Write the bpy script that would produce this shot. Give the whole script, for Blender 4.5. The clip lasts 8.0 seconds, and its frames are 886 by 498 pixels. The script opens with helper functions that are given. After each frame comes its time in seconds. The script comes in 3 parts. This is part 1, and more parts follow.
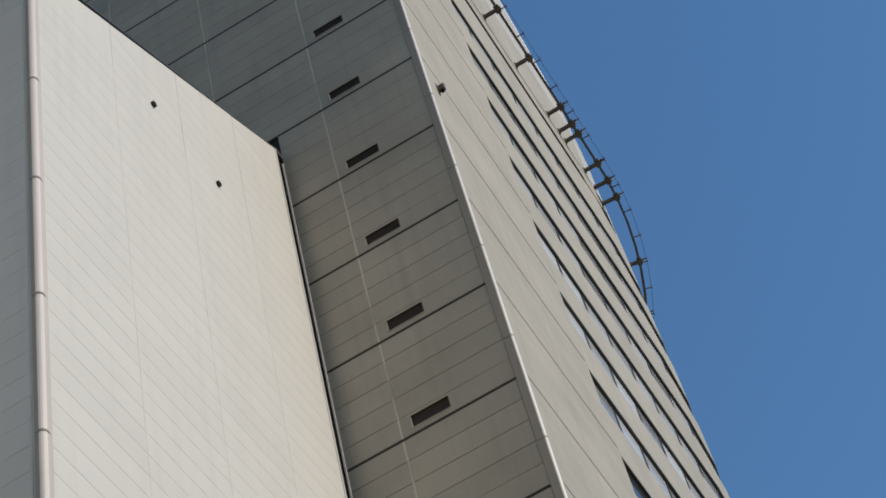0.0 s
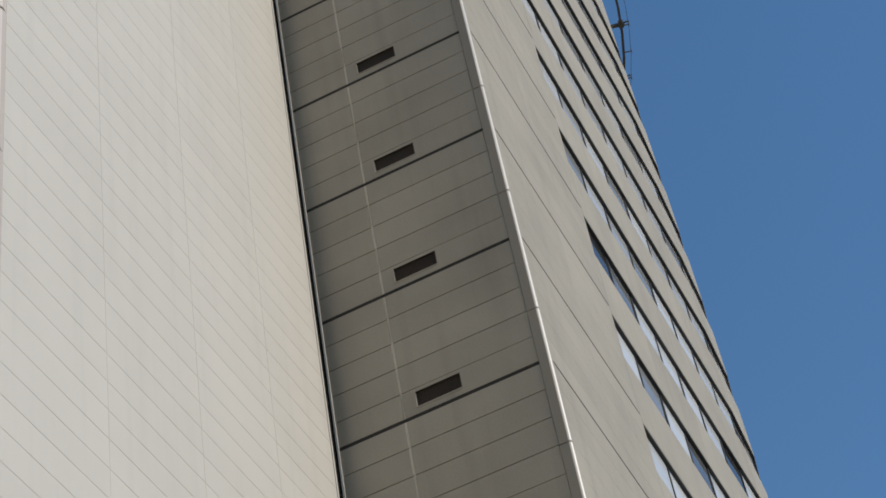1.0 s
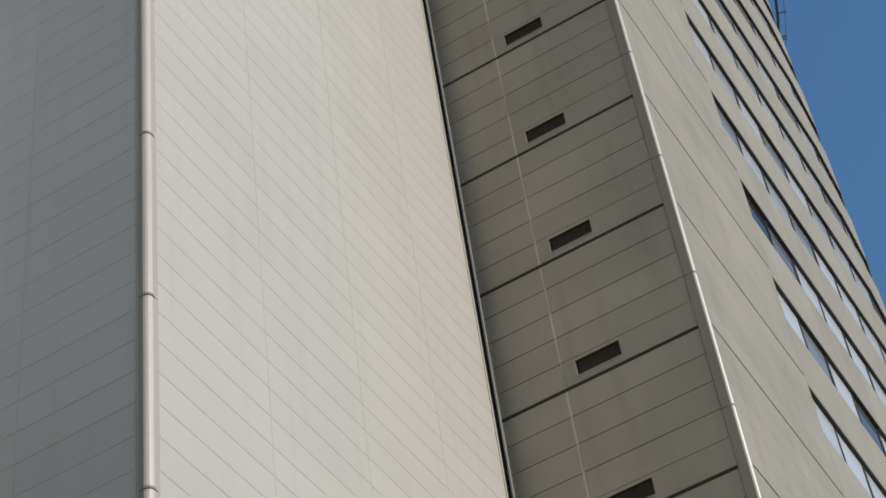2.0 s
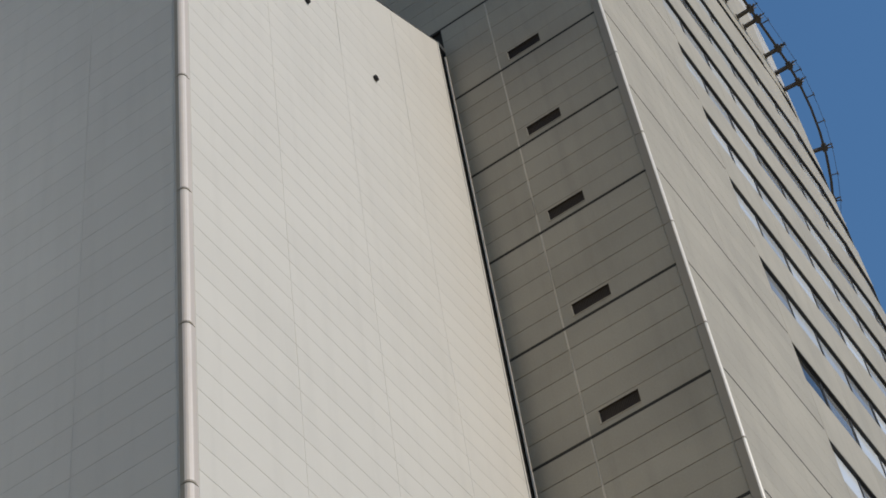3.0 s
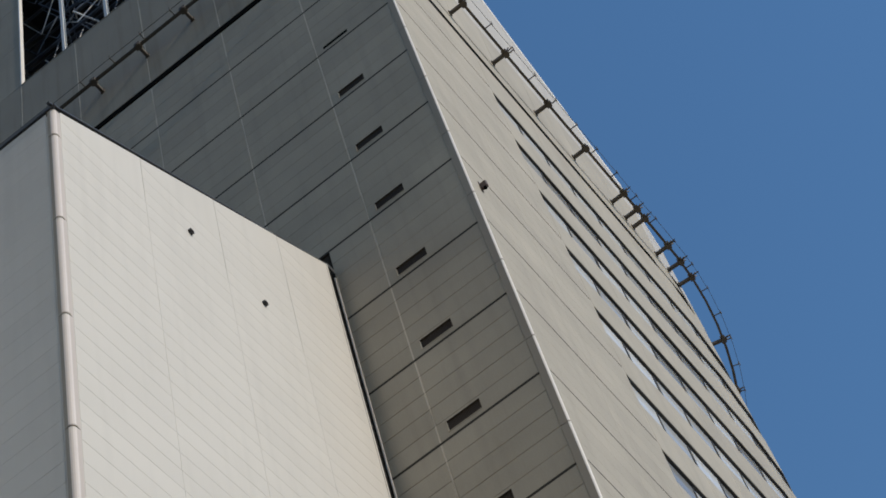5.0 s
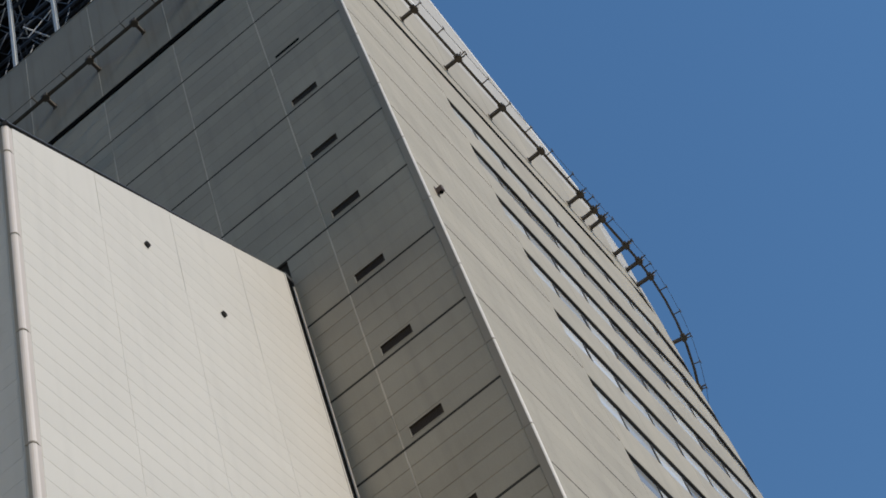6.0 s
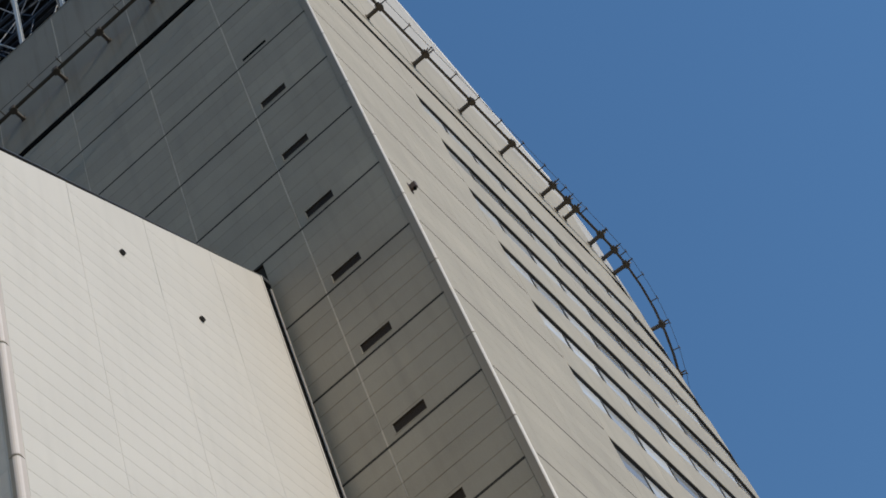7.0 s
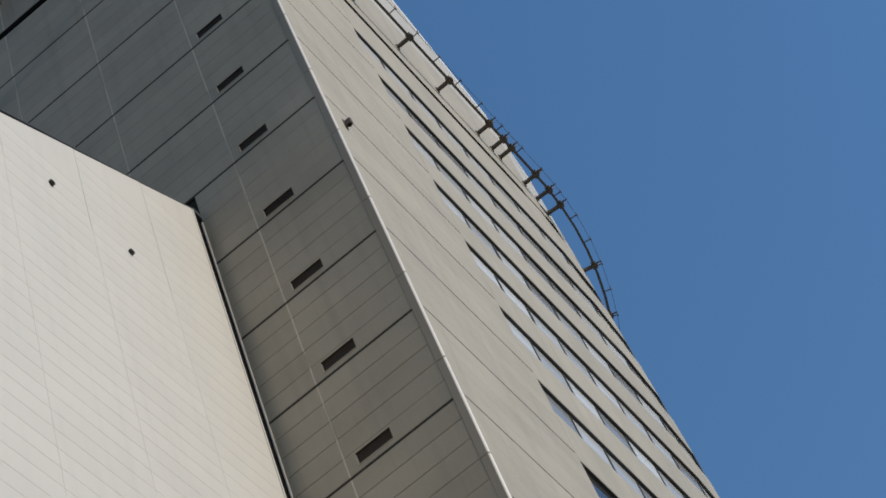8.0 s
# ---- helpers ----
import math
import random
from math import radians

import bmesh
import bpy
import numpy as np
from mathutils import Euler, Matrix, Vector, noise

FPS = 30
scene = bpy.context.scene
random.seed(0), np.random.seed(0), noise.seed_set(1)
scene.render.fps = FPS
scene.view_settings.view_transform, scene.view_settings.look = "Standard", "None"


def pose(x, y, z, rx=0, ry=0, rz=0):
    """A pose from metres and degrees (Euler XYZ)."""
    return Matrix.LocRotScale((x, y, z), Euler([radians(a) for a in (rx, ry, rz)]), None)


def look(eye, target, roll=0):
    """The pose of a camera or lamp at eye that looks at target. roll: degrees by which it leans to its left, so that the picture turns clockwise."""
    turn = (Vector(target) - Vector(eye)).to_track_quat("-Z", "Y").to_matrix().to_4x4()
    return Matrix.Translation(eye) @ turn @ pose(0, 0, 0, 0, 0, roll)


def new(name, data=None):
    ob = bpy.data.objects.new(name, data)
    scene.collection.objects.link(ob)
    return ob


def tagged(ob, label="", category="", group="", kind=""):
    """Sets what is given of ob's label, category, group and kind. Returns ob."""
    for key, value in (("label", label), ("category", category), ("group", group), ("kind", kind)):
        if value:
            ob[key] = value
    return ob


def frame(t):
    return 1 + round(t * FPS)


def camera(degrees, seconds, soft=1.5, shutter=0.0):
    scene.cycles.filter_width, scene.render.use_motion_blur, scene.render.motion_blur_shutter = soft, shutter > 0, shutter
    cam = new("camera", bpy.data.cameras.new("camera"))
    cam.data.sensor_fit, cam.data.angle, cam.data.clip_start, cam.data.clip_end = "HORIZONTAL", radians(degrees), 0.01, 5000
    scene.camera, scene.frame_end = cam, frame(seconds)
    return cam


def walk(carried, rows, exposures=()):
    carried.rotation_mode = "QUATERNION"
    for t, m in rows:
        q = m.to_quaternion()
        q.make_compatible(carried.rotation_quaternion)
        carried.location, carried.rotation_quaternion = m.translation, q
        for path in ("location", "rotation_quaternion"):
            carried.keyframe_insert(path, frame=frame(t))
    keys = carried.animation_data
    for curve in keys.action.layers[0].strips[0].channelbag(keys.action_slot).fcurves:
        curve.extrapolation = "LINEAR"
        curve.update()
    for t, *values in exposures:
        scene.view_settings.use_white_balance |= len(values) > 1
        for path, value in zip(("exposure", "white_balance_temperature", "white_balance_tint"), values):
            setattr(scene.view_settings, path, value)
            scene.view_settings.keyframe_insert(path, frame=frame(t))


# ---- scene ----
cam = camera(24.80, 8.0, soft=1.7)
PATH = [
    (0, (-12.257, -9.973, 1.926), (5.176, -5.017, 25.833), -16.94),
    (0.3, (-12.102, -9.957, 2.033), (6.281, -4.601, 25.128), -14.86),
    (0.5, (-11.972, -9.945, 2.119), (7.138, -4.434, 24.578), -14.08),
    (0.7, (-11.861, -9.966, 2.164), (8.185, -5.335, 23.998), -13.32),
    (0.8, (-11.833, -9.972, 2.173), (8.310, -4.837, 23.803), -12.44),
    (1, (-11.776, -10.015, 2.161), (8.111, -3.711, 23.719), -11.70),
    (1.2, (-11.773, -10.009, 2.184), (8.007, -2.980, 23.616), -10.59),
    (1.5, (-11.700, -10.083, 2.211), (7.834, -2.115, 23.540), -9.39),
    (1.7, (-11.693, -10.040, 2.167), (7.624, -1.837, 23.605), -9.33),
    (2.8, (-11.530, -10.609, 1.811), (5.815, -1.650, 24.590), -9.19),
    (3, (-11.544, -10.635, 1.788), (5.213, -2.356, 25.254), -10.27),
    (3.2, (-11.547, -10.658, 1.740), (4.790, -2.734, 25.621), -11.04),
    (3.5, (-11.534, -10.677, 1.510), (3.647, -4.016, 26.514), -13.05),
    (4, (-11.449, -10.832, 1.416), (3.565, -4.356, 26.569), -14.58),
    (4.5, (-11.437, -10.874, 1.421), (3.709, -5.239, 26.697), -17.93),
    (5, (-11.302, -10.943, 1.490), (4.139, -5.491, 26.627), -20.41),
    (6.5, (-11.243, -10.912, 1.514), (4.586, -6.243, 26.567), -25.48),
    (7, (-11.223, -10.864, 1.539), (4.778, -6.221, 26.487), -27.12),
    (7.5, (-11.151, -10.940, 1.611), (5.257, -6.297, 26.293), -27.79),
    (8, (-11.169, -10.963, 1.795), (6.001, -6.417, 25.971), -26.71),
]
walk(cam, [(t, look(eye, target, roll)) for t, eye, target, roll in PATH], [(0.0, 0.0), (0.5, -0.08), (1.5, -0.14), (1.7, -0.14), (2.8, -0.12), (3.5, -0.08), (8.0, -0.06)])

# ---- world, sun ----
SUN_FROM = Vector((-0.045, -0.83, 0.575)).normalized()
world = bpy.data.worlds.new("sky")
scene.world = world
world.use_nodes = True
wt = world.node_tree
sky = wt.nodes.new("ShaderNodeTexSky")
sky.sky_type = "NISHITA"
sky.sun_disc = False
sky.sun_elevation = math.asin(SUN_FROM.z)
sky.sun_rotation = math.atan2(SUN_FROM.x, SUN_FROM.y)
sky.air_density, sky.dust_density, sky.ozone_density = 1.15, 0.0, 2.4
tone = wt.nodes.new("ShaderNodeHueSaturation")
tone.inputs["Hue"].default_value, tone.inputs["Saturation"].default_value, tone.inputs["Value"].default_value = 0.498, 1.17, 1.0
wt.links.new(sky.outputs["Color"], tone.inputs["Color"])
wt.links.new(tone.outputs["Color"], wt.nodes["Background"].inputs["Color"])
wt.nodes["Background"].inputs["Strength"].default_value = 0.148
sun = new("sun", bpy.data.lights.new("sun", "SUN"))
sun.data.energy, sun.data.angle, sun.data.color = 3.1, radians(0.53), (1.0, 0.90, 0.77)
sun.matrix_world = look(SUN_FROM * 100, (0, 0, 0))


# ---- materials ----
def material(name, color, rough=0.6, metal=0.0, spread=0.08, grain=40.0, stain=0.0, bump=0.03, each=0.0, stain_color=None, gloss=0.5):
    """Paint, metal or stone with grain, cloudy stains and faint runs; each: how far single pieces differ."""
    m = bpy.data.materials.new(name)
    m.use_nodes = True
    nt = m.node_tree
    N, K = nt.nodes, nt.links
    p = N["Principled BSDF"]
    p.inputs["Roughness"].default_value, p.inputs["Metallic"].default_value = rough, metal
    p.inputs["Specular IOR Level"].default_value = gloss
    geo = N.new("ShaderNodeNewGeometry")
    fine = N.new("ShaderNodeTexNoise")
    fine.inputs["Scale"].default_value, fine.inputs["Detail"].default_value = grain, 4
    K.new(geo.outputs["Position"], fine.inputs["Vector"])
    big = N.new("ShaderNodeTexNoise")
    big.inputs["Scale"].default_value, big.inputs["Detail"].default_value = 0.55, 5
    runs_map = N.new("ShaderNodeMapping")
    runs_map.inputs["Scale"].default_value = (3.0, 3.0, 0.16)
    K.new(geo.outputs["Position"], runs_map.inputs["Vector"])
    runs = N.new("ShaderNodeTexNoise")
    runs.inputs["Scale"].default_value, runs.inputs["Detail"].default_value = 1.0, 6
    K.new(geo.outputs["Position"], big.inputs["Vector"])
    K.new(runs_map.outputs["Vector"], runs.inputs["Vector"])

    def math_node(op, a, b):
        n = N.new("ShaderNodeMath")
        n.operation = op
        for k, v in enumerate((a, b)):
            if isinstance(v, (int, float)):
                n.inputs[k].default_value = v
            else:
                K.new(v, n.inputs[k])
        return n.outputs[0]

    total = math_node("ADD", math_node("MULTIPLY", math_node("SUBTRACT", fine.outputs["Fac"], 0.5), spread),
                      math_node("MULTIPLY", math_node("SUBTRACT", big.outputs["Fac"], 0.5), spread * 2.0))
    if each:
        info = N.new("ShaderNodeObjectInfo")
        total = math_node("ADD", total, math_node("MULTIPLY", math_node("SUBTRACT", info.outputs["Random"], 0.5), each))
    value = math_node("ADD", total, 1.0)
    hsv = N.new("ShaderNodeHueSaturation")
    hsv.inputs["Color"].default_value = (*color, 1)
    K.new(value, hsv.inputs["Value"])
    out = hsv.outputs["Color"]
    if stain:
        ramp = N.new("ShaderNodeMapRange")
        ramp.inputs["From Min"].default_value, ramp.inputs["From Max"].default_value = 0.5, 0.8
        ramp.inputs["To Max"].default_value = stain
        K.new(runs.outputs["Fac"], ramp.inputs["Value"])
        mix = N.new("ShaderNodeMix")
        mix.data_type = "RGBA"
        K.new(ramp.outputs["Result"], mix.inputs["Factor"])
        K.new(out, mix.inputs["A"])
        mix.inputs["B"].default_value = (*(stain_color or [c * 0.45 for c in color]), 1)
        out = mix.outputs["Result"]
    K.new(out, p.inputs["Base Color"])
    if bump:
        b = N.new("ShaderNodeBump")
        b.inputs["Strength"].default_value, b.inputs["Distance"].default_value = bump, 0.01
        K.new(fine.outputs["Fac"], b.inputs["Height"])
        K.new(b.outputs["Normal"], p.inputs["Normal"])
    return m


WHITE = material("white_panel_paint", (0.56, 0.523, 0.468), 0.55, spread=0.05, stain=0.12, each=0.03, grain=25, gloss=0.4)
BEIGE = material("beige_panel_paint", (0.368, 0.325, 0.257), 0.6, spread=0.2, stain=0.2, each=0.08, gloss=0.35, grain=25)
STREAKED = material("streaked_brown_beige_panel", (0.32, 0.28, 0.22), 0.65, spread=0.16, stain=0.45, each=0.05, stain_color=(0.17, 0.13, 0.085))
SEALANT = material("grey_joint_sealant", (0.05, 0.045, 0.04), 0.9, gloss=0.1, spread=0.15)
PALE_SEALANT = material("pale_joint_sealant", (0.60, 0.53, 0.43), 0.8, spread=0.12)
DARK_GAP = material("matt_black_fill", (0.010, 0.010, 0.010), 1.0, gloss=0.0, spread=0.2)
TRIM = material("satin_coated_trim", (0.76, 0.70, 0.63), 0.3, metal=0.0, spread=0.06, stain=0.12, grain=15)
TRIM_BEIGE = material("beige_coated_trim", (0.30, 0.262, 0.21), 0.6, spread=0.08, stain=0.2)
TRIM_WING = material("pinkish_beige_trim", (0.50, 0.435, 0.385), 0.5, spread=0.08, stain=0.25)
FLASHING = material("dark_metal_flashing", (0.05, 0.052, 0.055), 0.45, metal=0.5, spread=0.2)
FRAME = material("dark_anodised_frame", (0.04, 0.038, 0.037), 0.6, metal=0.0, gloss=0.25, spread=0.2)
STEEL = material("brown_painted_steel", (0.075, 0.06, 0.042), 0.55, metal=0.2, spread=0.25, stain=0.3, stain_color=(0.10, 0.05, 0.025))
GALV = material("pale_painted_steel", (0.72, 0.71, 0.69), 0.5, metal=0.3, spread=0.2, stain=0.3)
DARK_STEEL = material("dark_blue_grey_steel", (0.10, 0.12, 0.15), 0.5, metal=0.3, spread=0.25)
LOUVRE = material("bronze_louvre", (0.05, 0.036, 0.025), 0.7, metal=0.2, spread=0.15)
INTERIOR = material("dark_interior", (0.03, 0.032, 0.035), 0.9, spread=0.3)
RUST = material("rust_brown_casing", (0.085, 0.052, 0.04), 0.5, spread=0.25, stain=0.3)
ROOFING = material("grey_roof_membrane", (0.09, 0.09, 0.088), 0.9, spread=0.2, stain=0.2)
SKY_SCREEN = material("dark_blue_grey_screen", (0.13, 0.15, 0.18), 0.85, spread=0.2, stain=0.3)
PALE_BOUNCE = material("pale_bounce_wall", (0.62, 0.68, 0.75), 0.8, spread=0.1, stain=0.2)
COPING = material("cream_metal_coping", (0.76, 0.72, 0.66), 0.45, spread=0.08, stain=0.15)
# pinkish nosing, made paler to paint the highlight along the wing's corner
NOSE_HIGHLIGHT = material("pinkish_highlight_nosing", (0.68, 0.605, 0.545), 0.3, spread=0.1, stain=0.3, grain=12)
PARAPET = material("pale_parapet_paint", (0.465, 0.425, 0.37), 0.5, spread=0.08, stain=0.2, each=0.08, grain=20)
PAVING = material("grey_paving", (0.30, 0.285, 0.25), 0.9, spread=0.35, grain=18, bump=0.2)


def glass_material(name, shades):
    """Nearly opaque window glass; pale reflection, drawn blinds or a dim room are put into the base colour, which
    differs from pane to pane.
    """
    m = bpy.data.materials.new(name)
    m.use_nodes = True
    p = m.node_tree.nodes["Principled BSDF"]
    info = m.node_tree.nodes.new("ShaderNodeObjectInfo")
    ramp = m.node_tree.nodes.new("ShaderNodeValToRGB")
    ramp.color_ramp.interpolation = "CONSTANT"
    steps = ramp.color_ramp.elements
    steps.remove(steps[1])
    for k, v in enumerate(shades):
        step = steps[0] if k == 0 else steps.new(k / len(shades))
        step.color = (v, v * 1.01, v * 1.02, 1)
    m.node_tree.links.new(info.outputs["Random"], ramp.inputs["Fac"])
    m.node_tree.links.new(ramp.outputs["Color"], p.inputs["Base Color"])
    p.inputs["Roughness"].default_value = 0.05
    p.inputs["IOR"].default_value = 1.32
    p.inputs["Transmission Weight"].default_value = 0.10
    return m


GLASS = {"clear": glass_material("window_glass", (0.03, 0.09, 0.20, 0.05, 0.26, 0.13)),
         "pale_sheen": glass_material("window_glass_pale_sheen", (0.62, 0.30, 0.70, 0.78, 0.50, 0.74))}


# ---- mesh helpers ----
def part(name, bm, mat, parent=None, label="", m=None):
    me = bpy.data.meshes.new(name)
    bmesh.ops.recalc_face_normals(bm, faces=bm.faces)
    bm.to_mesh(me)
    bm.free()
    me.materials.append(mat)
    ob = new(name, me)
    ob.parent = parent
    if m is not None:
        ob.matrix_basis = m
    if label:
        ob["label"] = label
    return ob


def piece(name, mesh, parent, m):
    ob = new(name, mesh)
    ob.parent = parent
    ob.matrix_basis = m
    return ob


def box(bm, lo, hi, bevel=0.0):
    """A box between two corners, its edges bevelled."""
    r = bmesh.ops.create_cube(bm, size=1.0)
    lo, hi = Vector(lo), Vector(hi)
    for v in r["verts"]:
        v.co = Vector((lo[k] + (v.co[k] + 0.5) * (hi[k] - lo[k]) for k in range(3)))
    if bevel:
        edges = list({e for v in r["verts"] for e in v.link_edges})
        bmesh.ops.bevel(bm, geom=edges, offset=bevel, segments=1, affect="EDGES")


def tube(bm, a, b, r, n=8, r2=None):
    """A round bar from a to b."""
    a, b = Vector(a), Vector(b)
    q = (b - a).to_track_quat("Z", "Y").to_matrix()
    rings = []
    for p, rad in ((a, r), (b, r if r2 is None else r2)):
        rings.append([bm.verts.new(p + q @ Vector((rad * math.cos(2 * math.pi * k / n), rad * math.sin(2 * math.pi * k / n), 0))) for k in range(n)])
    for k in range(n):
        bm.faces.new((rings[0][k], rings[0][(k + 1) % n], rings[1][(k + 1) % n], rings[1][k]))
    bm.faces.new(rings[0][::-1])
    bm.faces.new(rings[1])


def beam(bm, a, b, w, h, up=(0, 0, 1)):
    """A square-cut bar from a to b, w wide and h high."""
    a, b, up = Vector(a), Vector(b), Vector(up)
    d = (b - a).normalized()
    side = d.cross(up).normalized() * w / 2
    top = side.cross(d).normalized() * h / 2
    ends = [[bm.verts.new(p + s * side + t * top) for s, t in ((-1, -1), (1, -1), (1, 1), (-1, 1))] for p in (a, b)]
    for k in range(4):
        bm.faces.new((ends[0][k], ends[0][(k + 1) % 4], ends[1][(k + 1) % 4], ends[1][k]))
    bm.faces.new(ends[0][::-1])
    bm.faces.new(ends[1])


def prism(bm, plan, z0, z1):
    """An upright prism on a plan; z1 may be a height for each corner."""
    tops = z1 if isinstance(z1, (list, tuple)) else [z1] * len(plan)
    low = [bm.verts.new((x, y, z0)) for x, y in plan]
    high = [bm.verts.new((x, y, z)) for (x, y), z in zip(plan, tops)]
    n = len(plan)
    for k in range(n):
        bm.faces.new((low[k], low[(k + 1) % n], high[(k + 1) % n], high[k]))
    bm.faces.new(low[::-1])
    bm.faces.new(high)


def panel_mesh(name, w, h, depth, mat, edge=0.006, hole=None, cut=0.0):
    """A cladding panel: local x along, y up, z out; front edges chamfered. hole: (x0, y0, x1, y1). cut: how far the top rises from x=0 to x=w."""
    me = bpy.data.meshes.new(name)
    if hole:
        xs, ys = [0, hole[0], hole[2], w], [0, hole[1], hole[3], h]
        v, f = [], []
        for z in (depth, 0.0):
            for y in ys:
                for x in xs:
                    v.append((x, y, z))
        for j in range(3):
            for i in range(3):
                if (i, j) != (1, 1):
                    a = j * 4 + i
                    f.append((a, a + 1, a + 5, a + 4))
        f += [(5, 21, 22, 6), (6, 22, 26, 10), (10, 26, 25, 9), (9, 25, 21, 5)]
        f += [(0, 16, 19, 3), (3, 19, 31, 15), (15, 31, 28, 12), (12, 28, 16, 0)]
    else:
        e = edge
        v = [(0, 0, 0), (w, 0, 0), (w, h + cut, 0), (0, h, 0)]
        v += [(0, 0, depth - e), (w, 0, depth - e), (w, h + cut, depth - e), (0, h, depth - e)]
        v += [(e, e, depth), (w - e, e, depth), (w - e, h + cut - e, depth), (e, h - e, depth)]
        f = [(3, 2, 1, 0), (8, 9, 10, 11)]
        for k in range(4):
            n = (k + 1) % 4
            f += [(k, n, 4 + n, 4 + k), (4 + k, 4 + n, 8 + n, 8 + k)]
    me.from_pydata(v, [], f)
    me.materials.append(mat)
    return me


MESHES = {}


def shared(kind, w, h, depth, mat, **more):
    key = (kind, round(w, 3), round(h, 3), depth, mat.name, str(more))
    if key not in MESHES:
        MESHES[key] = panel_mesh(kind, w, h, depth, mat, **more)
    return MESHES[key]


def basis(origin, u, v):
    """A pose with local x along u, y along v and z out."""
    u, v = Vector(u).normalized(), Vector(v).normalized()
    n = u.cross(v)
    return Matrix(((u.x, v.x, n.x, origin[0]), (u.y, v.y, n.y, origin[1]), (u.z, v.z, n.z, origin[2]), (0, 0, 0, 1)))


# ---- plan ----
XB, YC = 12.0, -3.91          # the tower's side wall and front wall
YFAR = 12.0                   # the far end of the side wall
XW = 2.06                     # the wing's side wall; its front wall is y = 0
WING_END = 11.64
FLOOR = 3.47                  # a floor joint of the tower; every 3 m
STOREY = 3.0
X0, RAD = 29.3, 17.0          # where the front wall begins to curve, and its radius
ARC = 0.75
BASE = 57.15                   # underside of the crown


def front(s, off=0.0):
    """A point of the front wall, s metres from the corner, off metres outside it, and the heading there."""
    flat = X0 - XB
    if s <= flat:
        return XB + s, YC - off, 0.0
    a = (s - flat) / RAD
    return X0 + (RAD + off) * math.sin(a), YC + RAD - (RAD + off) * math.cos(a), a


S_END = X0 - XB + RAD * ARC


def front_plan(off, s0, s1, step=1.5):
    n = max(1, round((s1 - s0) / step))
    return [front(s0 + (s1 - s0) * k / n, off)[:2] for k in range(n + 1)]


XE, YE, AE = front(S_END)

# ---- ground ----
bm = bmesh.new()
bmesh.ops.create_grid(bm, x_segments=8, y_segments=8, size=1500)
ground = tagged(part("ground", bm, PAVING), "plain grey paved ground around the buildings", "ground", kind="structure")

# plain unseen block behind the walker, added to screen sky light from the side walls
bm = bmesh.new()
box(bm, (-54, -34, 0), (-36, 64, 125), 0.1)
for k in range(37):
    box(bm, (-36.0, -34.2, 3.0 + k * 3.2), (-35.75, 64.2, 4.3 + k * 3.2))
tagged(part("street_block", bm, SKY_SCREEN), "unseen plain dark blue-grey block, added to screen off sky light", "building", kind="structure")

# plain unseen block abutting the wing, added to bounce sunlight onto its side wall
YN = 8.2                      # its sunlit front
bouncer = tagged(new("bounce_block"), "unseen plain pale block with a dark base, added to bounce light", "building", kind="structure")
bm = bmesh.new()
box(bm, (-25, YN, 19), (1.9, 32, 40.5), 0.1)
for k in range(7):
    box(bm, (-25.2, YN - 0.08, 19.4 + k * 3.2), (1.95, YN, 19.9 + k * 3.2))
part("upper_wall", bm, PALE_BOUNCE, bouncer)
# dark lower half, so that less light bounces onto the lower walls
bm = bmesh.new()
box(bm, (-24.9, YN + 0.04, 0), (1.85, 31.9, 19), 0.1)
for k in range(6):
    box(bm, (-25, YN - 0.04, 0.6 + k * 3.2), (1.9, YN + 0.04, 1.4 + k * 3.2))
part("base_wall", bm, ROOFING, bouncer)

# ---- tower ----
tower = tagged(new("tower_building"), "tall beige panel-clad tower with ribbon windows and rooftop rail", "building")
bm = bmesh.new()
plan = [(XB + 0.07, YC + 0.07), (17.6, YC + 0.07), (17.6, YC + 0.75)] + front_plan(-0.75, 5.7, S_END) + [(XE + 3, YFAR + 6), (XB + 0.07, YFAR)]
prism(bm, plan, 0, BASE + 0.2)
core = part("core_wall", bm, SEALANT, tower, "grey backing wall behind the panels")

# corner trim between side and front wall
def corner_trim(x, y, z0, z1, leg_x, leg_y, radius, joints, parent, mat, mat_x, nose, lip=0.004):
    """Corner cover in lengths: a flat wing along +y, another along +x, and a round nose outside. Their colours hold
    shade on the +y wing and a highlight on the nose.
    """
    cuts = [z0] + [z for z in joints if z0 + 0.2 < z < z1 - 0.2] + [z1]
    c = radius - lip
    for a, b in zip(cuts, cuts[1:]):
        bm = bmesh.new()
        prism(bm, [(x - lip, y + leg_y), (x - lip, y + c), (x + c, y + c), (x + 0.06, y + leg_y)], a + 0.008, b - 0.008)
        ob = part("corner_trim", bm, mat, parent)
        bm = bmesh.new()
        prism(bm, [(x + c, y - lip), (x + leg_x, y - lip), (x + leg_x, y + 0.06), (x + c, y + c)], a + 0.008, b - 0.008)
        part("flange", bm, mat_x, ob)
        for name, r, lo, hi, m in (("nose", radius, a + 0.02, b - 0.012, nose), ("joint_collar", radius * 1.16, a - 0.012, a + 0.02, TRIM_BEIGE)):
            bm = bmesh.new()
            prism(bm, [(x + c + r * math.cos(2 * math.pi * k / 16), y + c + r * math.sin(2 * math.pi * k / 16)) for k in range(16)], lo, hi)
            part(name, bm, m, ob, "rounded nosing with its highlight in the colour" if name == "nose" else "")


corner_trim(XB, YC, 0, 64.3, 0.10, 0.202, 0.045, [1.65 + 3 * k for k in range(26)], tower, TRIM_BEIGE, BEIGE, TRIM)

